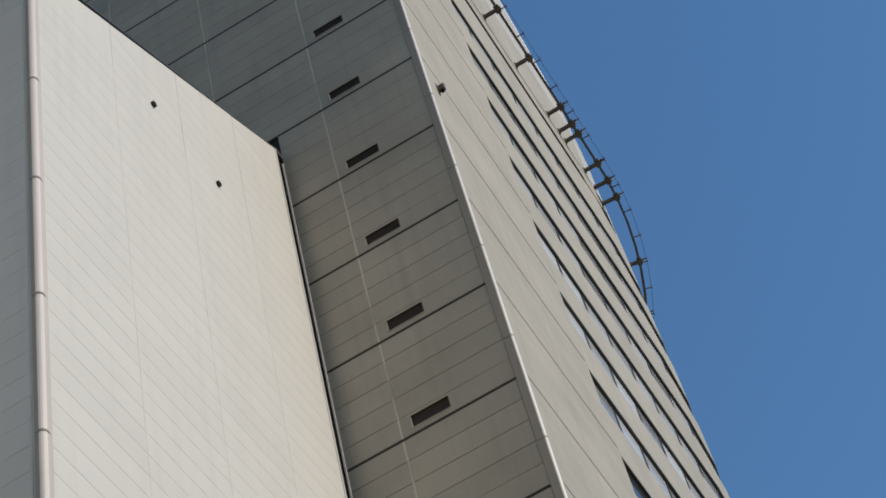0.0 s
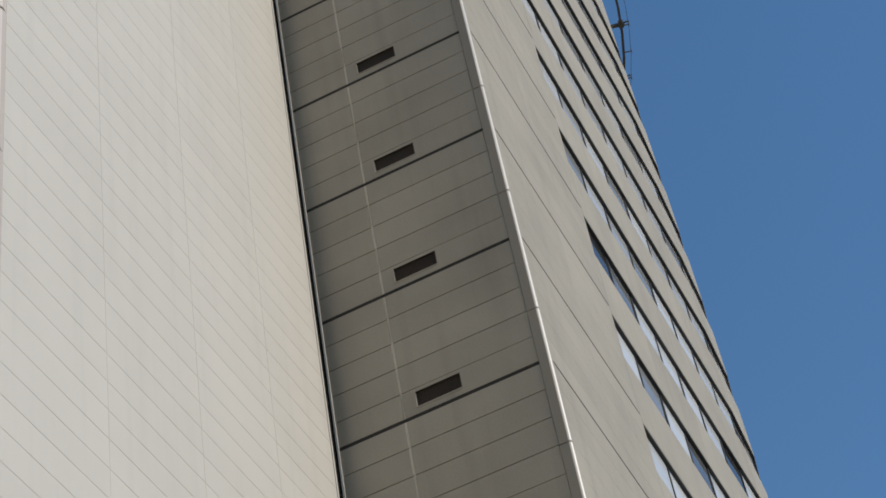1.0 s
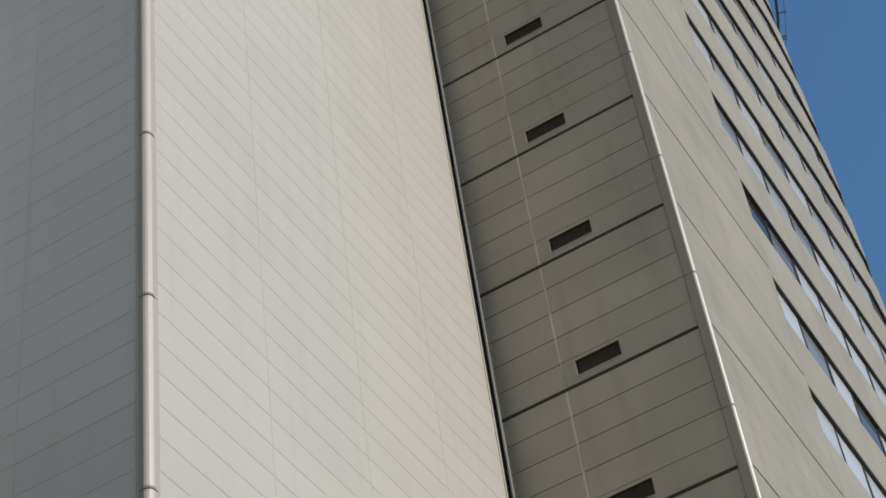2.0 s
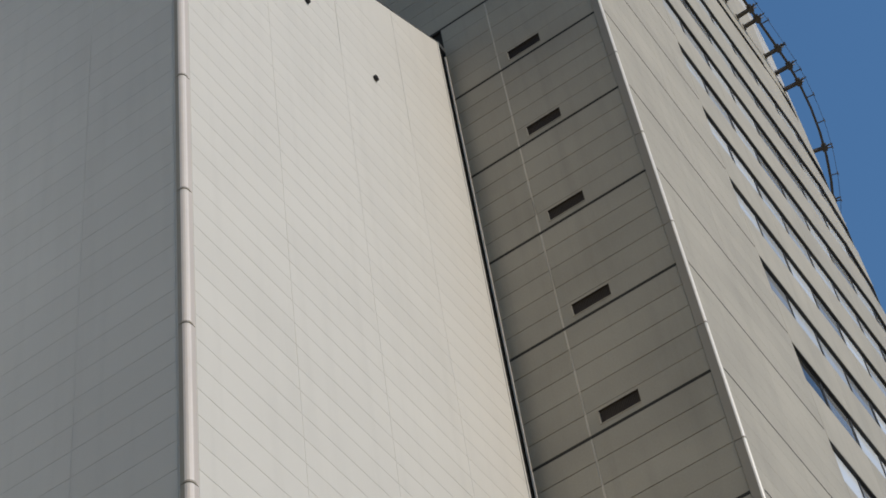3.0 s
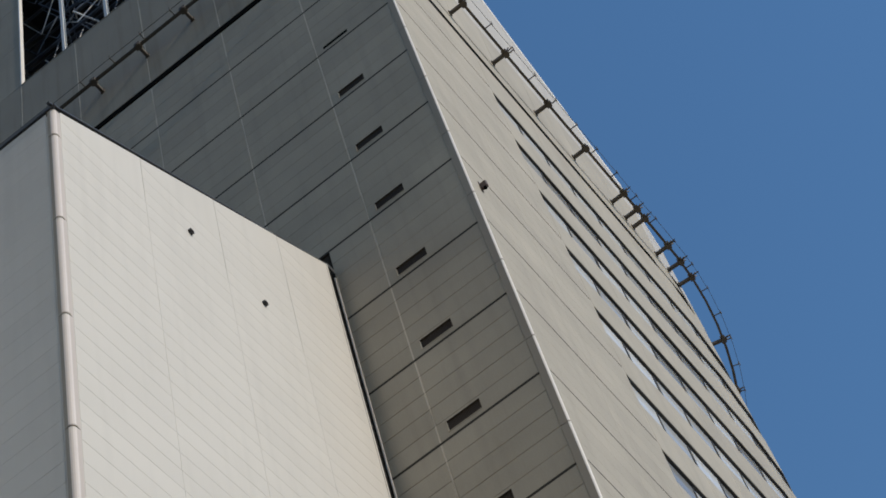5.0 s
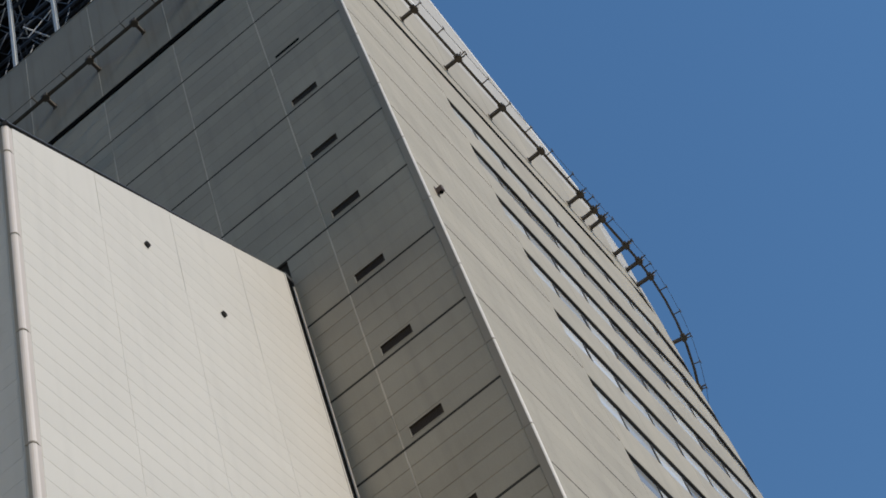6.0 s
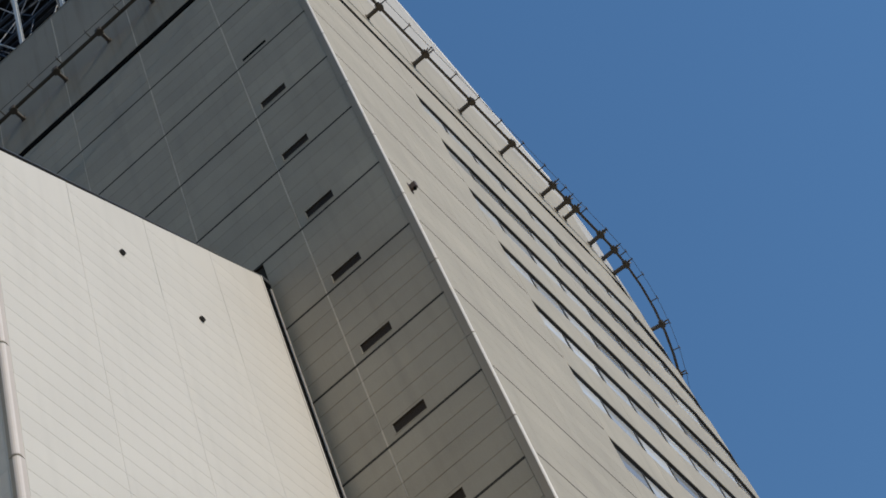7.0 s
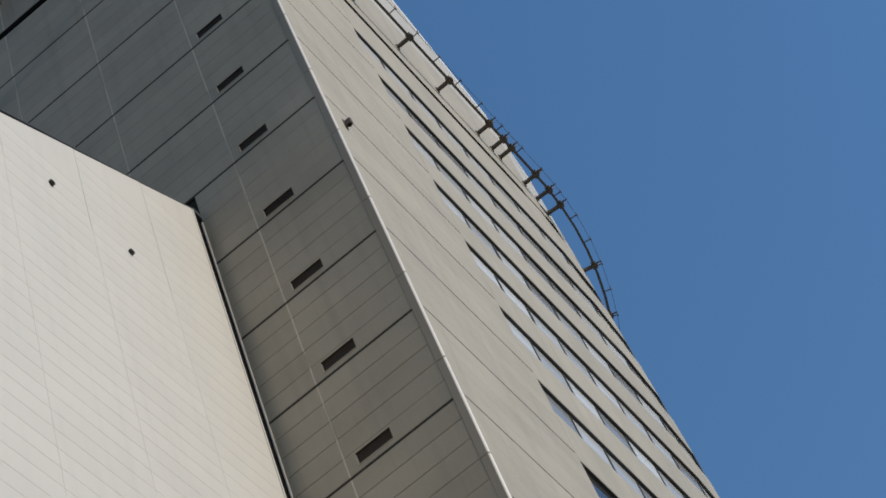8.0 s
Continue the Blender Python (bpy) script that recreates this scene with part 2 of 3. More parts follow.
# vertical pale sealant beads of the side wall
SIDE_COLS = [(-1.22, -3.72), (1.53, -1.22), (4.3, 1.53), (7.05, 4.3), (9.8, 7.05), (12.0, 9.8)]
for y, z0 in ((-1.22, 0.5), (1.53, 41.5), (4.3, 41.5), (7.05, 41.5), (9.8, 41.5)):
    bm = bmesh.new()
    for k in range(int((BASE - z0) / 0.6) + 1):
        a, b = z0 + k * 0.6, min(z0 + (k + 1) * 0.6 - 0.006, BASE - 0.05)
        if b > a:
            w = 0.009 + 0.013 * random.random()
            box(bm, (XB + 0.006, y - w, a), (XB + 0.07, y + w, b))
    part("joint_bead", bm, PALE_SEALANT, tower, "pale sealant bead")

# air vents: a shallow recessed frame with upright slats; its lit edges are beige, its shaded ones bronze
bm = bmesh.new()
box(bm, (0, -0.012, -0.06), (0.85, 0.012, 0.012))
box(bm, (-0.02, 0.0, -0.06), (0.012, 0.35, 0.012))
vent_frame = part("air_vent", bm, BEIGE)
vent_frame_mesh = vent_frame.data
bpy.data.objects.remove(vent_frame)
bm = bmesh.new()
box(bm, (0, 0.012, -0.058), (0.022, 0.345, -0.03))
slat_ob = part("slat", bm, LOUVRE)
slat_mesh = slat_ob.data
bpy.data.objects.remove(slat_ob)
# screen with the top and right edges, their shade put into the colour
bm = bmesh.new()
box(bm, (0.012, 0.338, -0.06), (0.85, 0.35, 0.002))
box(bm, (0.838, 0.012, -0.06), (0.85, 0.338, 0.002))
box(bm, (0.012, 0.012, -0.064), (0.838, 0.338, -0.059))
back_ob = part("insect_screen", bm, LOUVRE)
screen_mesh = back_ob.data
bpy.data.objects.remove(back_ob)
# topmost vent: a black block in place of a shaded slit
bm = bmesh.new()
box(bm, (0, 0.0, -0.05), (0.85, 0.35, -0.008))
flat_ob = part("air_vent", bm, DARK_GAP)
flat_mesh = flat_ob.data
bpy.data.objects.remove(flat_ob)


def air_vent(y, z, flat):
    m = basis((XB, y, z), (0, -1, 0), (0, 0, 1)) @ Matrix.Diagonal((1, 0.45 if flat else 1, 1, 1))
    ob = piece("air_vent", flat_mesh if flat else vent_frame_mesh, tower, m)
    ob["label"] = "recessed rectangular air vent with louvre slats or a black filling"
    if flat:
        return
    piece("insect_screen", screen_mesh, ob, Matrix())
    for k in range(24):
        piece("slat", slat_mesh, ob, Matrix.Translation((0.022 + k * 0.034, 0, 0)))


for k in range(17):
    air_vent(-1.22 - 0.25, FLOOR + k * STOREY + 0.17, k >= 16)

# front windows: ribbon of framed panes between spandrels
WIN_H, HEAD0 = 1.25, 0.30
FACETS = [(5.75 + 2.8875 * k, 5.75 + 2.8875 * (k + 1)) for k in range(4)] + [(17.3 + 2.125 * k, 17.3 + 2.125 * (k + 1)) for k in range(6)]
frames, panes, sashes = {}, {}, {}
for s0, s1 in FACETS:
    w = round(math.dist(front(s0)[:2], front(s1)[:2]), 3)
    if w in frames:
        continue
    bm = bmesh.new()
    box(bm, (0, WIN_H - 0.03, -0.30), (w, WIN_H, -0.012))
    box(bm, (0, 0, -0.30), (w, 0.03, -0.03))
    half = w / 2
    for x in (0, half - 0.025, w - 0.05):
        box(bm, (x, 0.03, -0.30), (x + 0.05, WIN_H - 0.03, -0.066))
    ob = part("window", bm, FRAME)
    frames[w] = ob.data
    bpy.data.objects.remove(ob)
    for kind, mat in GLASS.items():
        bm = bmesh.new()
        box(bm, (0.05, 0.03, -0.100), (half - 0.02, WIN_H - 0.03, -0.088))
        ob = part("pane", bm, mat)
        panes[w, kind] = ob.data
        bpy.data.objects.remove(ob)
    bm = bmesh.new()
    for a, b in (((0.06, 0.03), (0.10, WIN_H - 0.03)), ((half - 0.07, 0.03), (half - 0.03, WIN_H - 0.03)),
                 ((0.10, 0.03), (half - 0.07, 0.075)), ((0.10, WIN_H - 0.075), (half - 0.07, WIN_H - 0.03))):
        box(bm, (*a, -0.11), (*b, -0.075))
    ob = part("sash", bm, FRAME)
    sashes[w] = ob.data
    bpy.data.objects.remove(ob)
for k in range(1, 19):
    head = HEAD0 + k * STOREY
    for s0, s1 in FACETS:
        (xa, ya, _), (xb, yb, _) = front(s0), front(s1)
        w = round(math.dist((xa, ya), (xb, yb)), 3)
        ob = piece("window", frames[w], tower, basis((xa, ya, head - WIN_H), (xb - xa, yb - ya, 0), (0, 0, 1)))
        for side in (0, w / 2 - 0.02):
            # panes with the reflection painted pale grow commoner with height
            piece("pane", panes[w, "pale_sheen" if random.random() < (k - 6) / 7 else "clear"], ob, Matrix.Translation((side, 0, 0)))
            if random.random() < 0.35:
                piece("sash", sashes[w], ob, Matrix.Translation((side, 0, 0)))

# crown
def crown_top(x):
    return 69.1 - 0.655 * (x - 22.06) if x > 19.9 else 64.3


CROWN_PLAN = front_plan(0.0, 0.27, S_END, 2.4)
bm = bmesh.new()
for (xa, ya), (xb, yb) in zip(CROWN_PLAN, CROWN_PLAN[1:]):
    d = Vector((xb - xa, yb - ya)).normalized()
    nx, ny = -d.y, d.x
    prism(bm, [(xa + 0.06 * nx, ya + 0.06 * ny), (xb + 0.06 * nx, yb + 0.06 * ny), (xb + 0.4 * nx, yb + 0.4 * ny), (xa + 0.4 * nx, ya + 0.4 * ny)],
          57.22, [max(crown_top(x), 61) - 0.05 if xb > 20.5 else 64.25 for x in (max(xa, 19.95), xb, xb, max(xa, 19.95))])
part("crown_front_wall", bm, SEALANT, tower)
for (xa, ya), (xb, yb) in zip(CROWN_PLAN, CROWN_PLAN[1:]):
    w = math.dist((xa, ya), (xb, yb)) - 0.012
    u = (xb - xa, yb - ya, 0)
    piece("crown_panel", shared("crown_panel", w, 1.185, 0.06, BEIGE), tower, basis((xa, ya, 57.22), u, (0, 0, 1)) @ Matrix.Translation((0, 0, -0.06)))
    ta, tb = (max(crown_top(x), 61) if xb > 20.5 else 64.3 for x in (xa if xa > 19.9 else 19.95, xb))
    low = xb < 30.5
    if low:
        piece("crown_panel", shared("crown_panel", w, 3.74, 0.06, BEIGE), tower, basis((xa, ya, 58.45), u, (0, 0, 1)) @ Matrix.Translation((0, 0, -0.06)))
    z0 = 62.2 if low else 58.45
    piece("parapet_panel", shared("parapet_panel", w, ta - z0, 0.06, PARAPET, cut=tb - ta), tower, basis((xa, ya, z0), u, (0, 0, 1)) @ Matrix.Translation((0, 0, -0.06)))
    bm = bmesh.new()
    d = Vector((xb - xa, yb - ya)).normalized()
    n = Vector((-d.y, d.x, 0))
    mid = n * 0.218
    beam(bm, Vector((xa, ya, ta)) + mid, Vector((xb, yb, tb)) + mid, 0.46, 0.42)
    part("coping", bm, COPING, tower, "pale metal coping")
# black strip, proud of the panels, paints the shade of the groove
bm = bmesh.new()
for (xa, ya), (xb, yb) in zip(front_plan(0.0, 0.0, S_END, 2.4), front_plan(0.0, 0.0, S_END, 2.4)[1:]):
    d = Vector((xb - xa, yb - ya)).normalized()
    nx, ny = -d.y, d.x
    prism(bm, [(xa - 0.004 * nx, ya - 0.004 * ny), (xb - 0.004 * nx, yb - 0.004 * ny), (xb + 0.5 * nx, yb + 0.5 * ny), (xa + 0.5 * nx, ya + 0.5 * ny)], BASE - 0.27, 57.40)
part("shadow_gap", bm, DARK_GAP, tower, "joint under the crown, its shade drawn as a black strip")

bm = bmesh.new()
for (xa, ya), (xb, yb) in zip(front_plan(0.0, 0.0, S_END, 2.4), front_plan(0.0, 0.0, S_END, 2.4)[1:]):
    d = Vector((xb - xa, yb - ya)).normalized()
    nx, ny = -d.y, d.x
    prism(bm, [(xa - 0.003 * nx, ya - 0.003 * ny), (xb - 0.003 * nx, yb - 0.003 * ny), (xb + 0.05 * nx, yb + 0.05 * ny), (xa + 0.05 * nx, ya + 0.05 * ny)], 58.40, 58.448)
part("crown_joint", bm, SEALANT, tower, "dark joint along the crown")

TOP = 77.6
OPEN = (-2.2, 9.45, 64.35, 74.0)
bm = bmesh.new()
box(bm, (XB + 0.06, OPEN[1], 57.5), (XB + 0.16, YFAR, TOP))
box(bm, (XB + 0.06, YC + 0.3, 57.5), (XB + 0.16, OPEN[0], 64.3))
box(bm, (XB + 0.06, OPEN[0], 57.5), (XB + 0.16, OPEN[1], OPEN[2] - 0.02))
box(bm, (XB + 0.06, OPEN[0], OPEN[3] + 0.02), (XB + 0.16, OPEN[1], TOP))
part("crown_side_wall", bm, SEALANT, tower)
# black filling paints the shade inside the side wall's slot
bm = bmesh.new()
box(bm, (XB + 0.01, -3.71, BASE + 0.1), (XB + 0.5, YFAR - 0.02, 57.49))
part("shadow_gap", bm, DARK_GAP, tower, "joint under the crown, its shade drawn as a black strip")
for y, z in ((OPEN[1], 0), (OPEN[0], 0)):
    bm = bmesh.new()
    a = -0.05 if y == OPEN[0] else -0.035
    box(bm, (XB - 0.015, y + a, OPEN[2] - 0.03), (XB + 0.16, y + a + 0.055, OPEN[3]), 0.006)
    part("jamb_trim", bm, GALV, tower, "pale metal jamb of the roof opening")
bm = bmesh.new()
box(bm, (XB - 0.012, OPEN[0], OPEN[2] - 0.05), (XB + 0.16, OPEN[1], OPEN[2]), 0.006)
part("sill_trim", bm, TRIM_BEIGE, tower)
CROWN_COLS = [(-1.22, -3.72), (1.53, -1.22), (4.3, 1.53), (7.05, 4.3), (9.45, 7.05), (12.0, 9.45)]
for y1, y0 in CROWN_COLS:
    rows = [(57.5, 64.30)]
    if y1 == 12.0:
        rows += [(64.3 + 3.325 * k, 64.3 + 3.325 * (k + 1)) for k in range(4)]
    elif y0 > -2:
        rows += [(OPEN[3], TOP)]
    for z0, z1 in rows:
        mesh = shared("crown_panel", y1 - y0 - 0.02, z1 - z0 - 0.014, 0.06, STREAKED if z0 < 58 else BEIGE)
        piece("crown_panel", mesh, tower, basis((XB + 0.06, y1 - 0.01, z0), (0, -1, 0), (0, 0, 1)))

# pale sealant beads between the crown panels
for y in (-1.22, 1.53, 4.3, 7.05, 9.45):
    bm = bmesh.new()
    for k in range(11):
        w = 0.008 + 0.011 * random.random()
        box(bm, (XB - 0.002, y - w, 57.52 + 0.61 * k), (XB + 0.06, y + w, 58.12 + 0.61 * k))
    part("joint_bead", bm, PALE_SEALANT, tower, "pale sealant bead")

# closed back of the tower, roof deck and an added backing, near black to paint the dim inside
bm = bmesh.new()
prism(bm, [(XB + 0.36, YC + 0.3), (XE - 0.3, YE + 0.4), (XE + 2.7, YFAR + 5.5), (XB + 0.36, YFAR - 0.4)], 57.3, 57.5)
part("roof_deck", bm, ROOFING, tower)
bm = bmesh.new()
prism(bm, [(XB + 0.36, YFAR - 0.3), (XB + 0.36, YFAR), (XE + 3, YFAR + 6), (XE + 3, YFAR + 5.7)], 57.5, [TOP, TOP, 61, 61])
prism(bm, [(XE, YE), (XE + 3, YFAR + 5.7), (XE + 2.7, YFAR + 5.7), (XE - 0.3, YE + 0.3)], 57.5, 61)
part("crown_back_wall", bm, BEIGE, tower)
bm = bmesh.new()
box(bm, (15.6, -1.0, 57.5), (15.9, 11.65, 77.0))
box(bm, (12.37, -1.0, 76.9), (15.9, 11.65, 77.1))
box(bm, (12.37, 11.3, 57.5), (15.9, 11.68, 76.9))
part("plant_room_wall", bm, INTERIOR, tower, "added dark backing for the dim space behind the opening")

# steel frame behind the roof opening
frame_thing = tagged(new("steel_frame"), "pale galvanised steel posts with crossed dark braces on the roof", "steel frame")
POSTS = [7.72 - 1.9 * k for k in range(6)]
for y in POSTS:
    bm = bmesh.new()
    for dx in (0, 0.13):
        box(bm, (12.24 + dx, y - 0.06, 57.5), (12.255 + dx, y + 0.06, 76.9))
    box(bm, (12.255, y - 0.008, 57.5), (12.37, y + 0.008, 76.9))
    part("post", bm, GALV, frame_thing, "pale steel post")
    bm = bmesh.new()
    tube(bm, (14.3, y - 0.5, 57.5), (14.3, y - 0.5, 76.9), 0.07)
    part("inner_post", bm, DARK_STEEL, frame_thing)
for k, z in enumerate((65.4, 67.3, 69.2, 71.1, 73.0)):
    bm = bmesh.new()
    beam(bm, (13.4, -2.5, z), (13.4, 11.3, z), 0.10, 0.12)
    part("beam", bm, DARK_STEEL, frame_thing)
    bm = bmesh.new()
    beam(bm, (14.6, -2.5, z + 0.7), (14.6, 11.3, z + 0.7), 0.09, 0.1)
    part("beam", bm, DARK_STEEL, frame_thing)
for j, y in enumerate([9.3] + POSTS[:-1]):
    for k, z in enumerate((63.4, 66.4, 69.4, 72.4)):
        up = 1 if (j + k) % 2 else -1
        bm = bmesh.new()
        beam(bm, (12.95, y, z if up > 0 else z + 3), (14.2, y - 1.9, z + 3 if up > 0 else z), 0.05, 0.05)
        part("brace", bm, GALV if (j * 3 + k) % 4 == 0 else DARK_STEEL, frame_thing)
        bm = bmesh.new()
        beam(bm, (14.7, y - 0.4, z + 0.8), (12.9, y - 1.3, z + 1.9), 0.05, 0.06)
        part("tie", bm, GALV if (j + k) % 3 == 0 else DARK_STEEL, frame_thing)
for j in range(13):
    y = 9.4 - 0.95 * j
    for k in range(5):
        z = 63.6 + 2.2 * k
        for lean in (0.9, -0.9):
            bm = bmesh.new()
            beam(bm, (12.85 + 0.3 * (k % 2), y, z), (13.0 + 0.2 * (j % 3), y + lean, z + 2.2), 0.03, 0.035)
            part("lattice_bar", bm, DARK_STEEL if (j + 2 * k) % 3 else GALV, frame_thing)
bm = bmesh.new()
for y in POSTS:
    box(bm, (12.2, y - 0.2, 57.5), (14.6, y + 0.2, 57.55))
part("base_plate", bm, DARK_STEEL, frame_thing)

# maintenance rail round the crown
rail = tagged(new("maintenance_rail"), "brown steel gondola rail on brackets along the crown", "rail")
RZ_SIDE, RZ_FRONT = 59.30, 58.78      # the rail's height along the side wall and along the front


def rail_z(x, y):
    """Height of the rail over a point of the plan; it falls a little round the corner and towards the far loop."""
    f = min(max((x - 11.9) / 2.0, 0.0), 1.0) if y < -2 else 0.0
    return RZ_SIDE + (RZ_FRONT - RZ_SIDE) * f - 0.5 * min(max((y - 9.6) / 3.2, 0.0), 1.0)


PATHLINE = [(14.6, 13.45), (13.4, 13.5), (12.4, 13.45), (11.7, 13.3), (11.2, 13.0), (10.95, 12.55), (10.9, 12.0), (11.0, 11.4), (11.15, 10.9), (11.35, 10.3), (11.5, 9.6)]
PATHLINE += [(11.55, 8.5 - 2 * k) for k in range(6)]
for k in range(7):
    a = math.pi + k / 6 * math.pi / 2
    PATHLINE.append((12.3 + 0.75 * math.cos(a), -3.70 + 0.75 * math.sin(a)))
PATHLINE += front_plan(0.52, 1.2, S_END - 1.0, 1.1)


def rail_offset(off):
    out = []
    for k, p in enumerate(PATHLINE):
        a, b = PATHLINE[max(k - 1, 0)], PATHLINE[min(k + 1, len(PATHLINE) - 1)]
        d = Vector((b[0] - a[0], b[1] - a[1])).normalized()
        out.append(Vector((p[0] + d.y * off, p[1] - d.x * off)))
    return out


def sweep(bm, line, z, w, h):
    """A bar of rectangular section along a plan line, z above the rail's own height."""
    rings = []
    for k, p in enumerate(line):
        a, b = line[max(k - 1, 0)], line[min(k + 1, len(line) - 1)]
        d = Vector((b[0] - a[0], b[1] - a[1])).normalized()
        n = Vector((d.y, -d.x)) * w / 2
        zp = rail_z(p[0], p[1]) + z
        rings.append([bm.verts.new((p[0] + s * n.x, p[1] + s * n.y, zp + t * h / 2)) for s, t in ((-1, -1), (1, -1), (1, 1), (-1, 1))])
    for r, q in zip(rings, rings[1:]):
        for k in range(4):
            bm.faces.new((r[k], r[(k + 1) % 4], q[(k + 1) % 4], q[k]))
    bm.faces.new(rings[0][::-1])
    bm.faces.new(rings[-1])


line = [Vector(p) for p in PATHLINE]
bm = bmesh.new()
sweep(bm, line, 0.05, 0.08, 0.014)
sweep(bm, line, 0.0, 0.014, 0.088)
sweep(bm, line, -0.05, 0.08, 0.014)
part("track", bm, STEEL, rail, "brown steel track")
bm = bmesh.new()
sweep(bm, rail_offset(0.27), 0.02, 0.014, 0.014)
part("wire", bm, STEEL, rail)


def bracket(x, y, nx, ny, reach, heavy=False):
    """An arm from the wall at (x, y) out along (nx, ny), with a foot plate, a clamp and a stay."""
    rz = rail_z(x + reach * nx, y + reach * ny)
    bm = bmesh.new()
    beam(bm, (x - 0.05 * nx, y - 0.05 * ny, rz), (x + (reach + 0.12) * nx, y + (reach + 0.12) * ny, rz), 0.10, 0.12)
    ob = part("bracket", bm, STEEL, rail)
    bm = bmesh.new()
    c = Vector((x + reach * nx, y + reach * ny, rz + 0.02))
    beam(bm, c - Vector((ny, -nx, 0)) * 0.11, c + Vector((ny, -nx, 0)) * 0.11, 0.18, 0.20)
    part("clamp", bm, STEEL, ob)
    for spread in ((-0.19, 0.07, 0.17), (0.0, 0.21, 0.08), (0.17, 0.11, -0.11)) if heavy else ():
        bm = bmesh.new()
        tip = c + Vector((ny, -nx, 0)) * spread[0] + Vector((nx, ny, 0)) * (0.1 + spread[1]) + Vector((0, 0, spread[2]))
        beam(bm, c, tip, 0.03, 0.03)
        part("roller_arm", bm, STEEL, ob)
    bm = bmesh.new()
    p = Vector((x + 0.02 * nx, y + 0.02 * ny, rz))
    beam(bm, p - Vector((0, 0, 0.11)), p + Vector((0, 0, 0.11)), 0.15, 0.03, up=(nx, ny, 0))
    part("foot_plate", bm, STEEL, ob)


bracket(XB, 11.5, -1, 0, 1.02)
for k in range(7):
    bracket(XB, 9.8 - 1.85 * k, -1, 0, 0.45)
bracket(XB + 0.3, YFAR, -0.42, 0.91, 1.25)
bracket(XB + 0.1, YFAR - 0.05, -0.88, 0.47, 1.15, heavy=True)
# sunlit bracket end at the far loop, its brightness painted as pale steel
bm = bmesh.new()
beam(bm, (11.05, 12.35, rail_z(11.0, 12.5) - 0.12), (11.5, 12.2, rail_z(11.0, 12.5) - 0.16), 0.12, 0.12)
part("end_clamp", bm, GALV, rail, "bracket clamp with sunlight in its pale colour")
for x in (12.5, 14.7, 17.04, 19.4, 21.85, 24.1, 26.45, 27.3, 27.8):
    bracket(x, YC, 0, -1, 0.52, heavy=x > 26 or x == 19.4)
for s in (17.3, 18.15, 18.95, 22.0, 24.4):
    x, y, a = front(s, 0.0)
    bracket(x, y, math.sin(a), -math.cos(a), 0.52, heavy=True)
inner, outer = rail_offset(0.0), rail_offset(0.30)
travel, due = 0.0, 0.4
for k in range(1, len(line)):
    seg = (line[k] - line[k - 1]).length
    while due < travel + seg:
        f = (due - travel) / seg
        a, b = inner[k - 1].lerp(inner[k], f), outer[k - 1].lerp(outer[k], f)
        rz = rail_z(a.x, a.y)
        bm = bmesh.new()
        beam(bm, (a.x, a.y, rz + 0.02), (b.x, b.y, rz + 0.02), 0.03, 0.03)
        tube(bm, (b.x, b.y, rz - 0.08), (b.x, b.y, rz + 0.16), 0.014, 6)
        part("outrigger", bm, STEEL, rail)
        due += 1.23
    travel += seg

# wall fitting on the front wall
fit_thing = tagged(new("wall_fitting"), "small rust-brown box fitting fixed to the front wall", "wall fitting")
bm = bmesh.new()
box(bm, (12.55, YC - 0.02, 41.42), (12.67, YC + 0.0, 41.82), 0.004)
part("back_plate", bm, RUST, fit_thing)
bm = bmesh.new()
box(bm, (12.56, YC - 0.19, 41.48), (12.66, YC - 0.02, 41.72), 0.02)
part("casing", bm, RUST, fit_thing)
bm = bmesh.new()
tube(bm, (12.61, YC - 0.11, 41.44), (12.61, YC - 0.11, 41.49), 0.04, 10, 0.05)
part("lens_cap", bm, DARK_GAP, fit_thing)

# ---- wing ----
def wing_top(x):
    return 35.58 + (x - XW) * 0.615


WDEPTH = 14.0
wing = tagged(new("wing_building"), "white panel-clad wing with a slanting roof edge beside the tower", "building")
WING_CORE = material("white_panel_joint", (0.545, 0.509, 0.456), 0.8, spread=0.1)
bm = bmesh.new()
prism(bm, [(XW + 0.06, 0.06), (WING_END - 0.03, 0.06), (WING_END - 0.03, WDEPTH), (XW + 0.06, WDEPTH)], 0, [wing_top(XW) - 0.02, wing_top(WING_END) - 0.02, wing_top(WING_END) - 0.02, wing_top(XW) - 0.02])
part("core_wall", bm, WING_CORE, wing)
corner_trim(XW, 0.0, 0, wing_top(XW) - 0.03, 0.17, 0.15, 0.085, [1.41 + 3.013 * k for k in range(14)], wing, TRIM_BEIGE, TRIM_WING, NOSE_HIGHLIGHT)
# flashing along the top edges
bm = bmesh.new()
beam(bm, (XW - 0.12, 0.02, wing_top(XW) + 0.02), (WING_END + 0.10, 0.03, wing_top(WING_END) + 0.03), 0.06, 0.04)
part("front_coping", bm, FLASHING, wing, "dark metal flashing")
bm = bmesh.new()
beam(bm, (XW + 0.0, -0.06, wing_top(XW) + 0.01), (XW + 0.0, WDEPTH, wing_top(XW) + 0.02), 0.06, 0.04)
part("side_coping", bm, FLASHING, wing, "dark metal flashing")
bm = bmesh.new()
prism(bm, [(XW, 0.05), (WING_END, 0.05), (WING_END, WDEPTH), (XW, WDEPTH)], 35.8, [wing_top(XW) + 0.02, wing_top(WING_END) + 0.03, wing_top(WING_END) + 0.03, wing_top(XW) + 0.02])
part("roof", bm, ROOFING, wing)
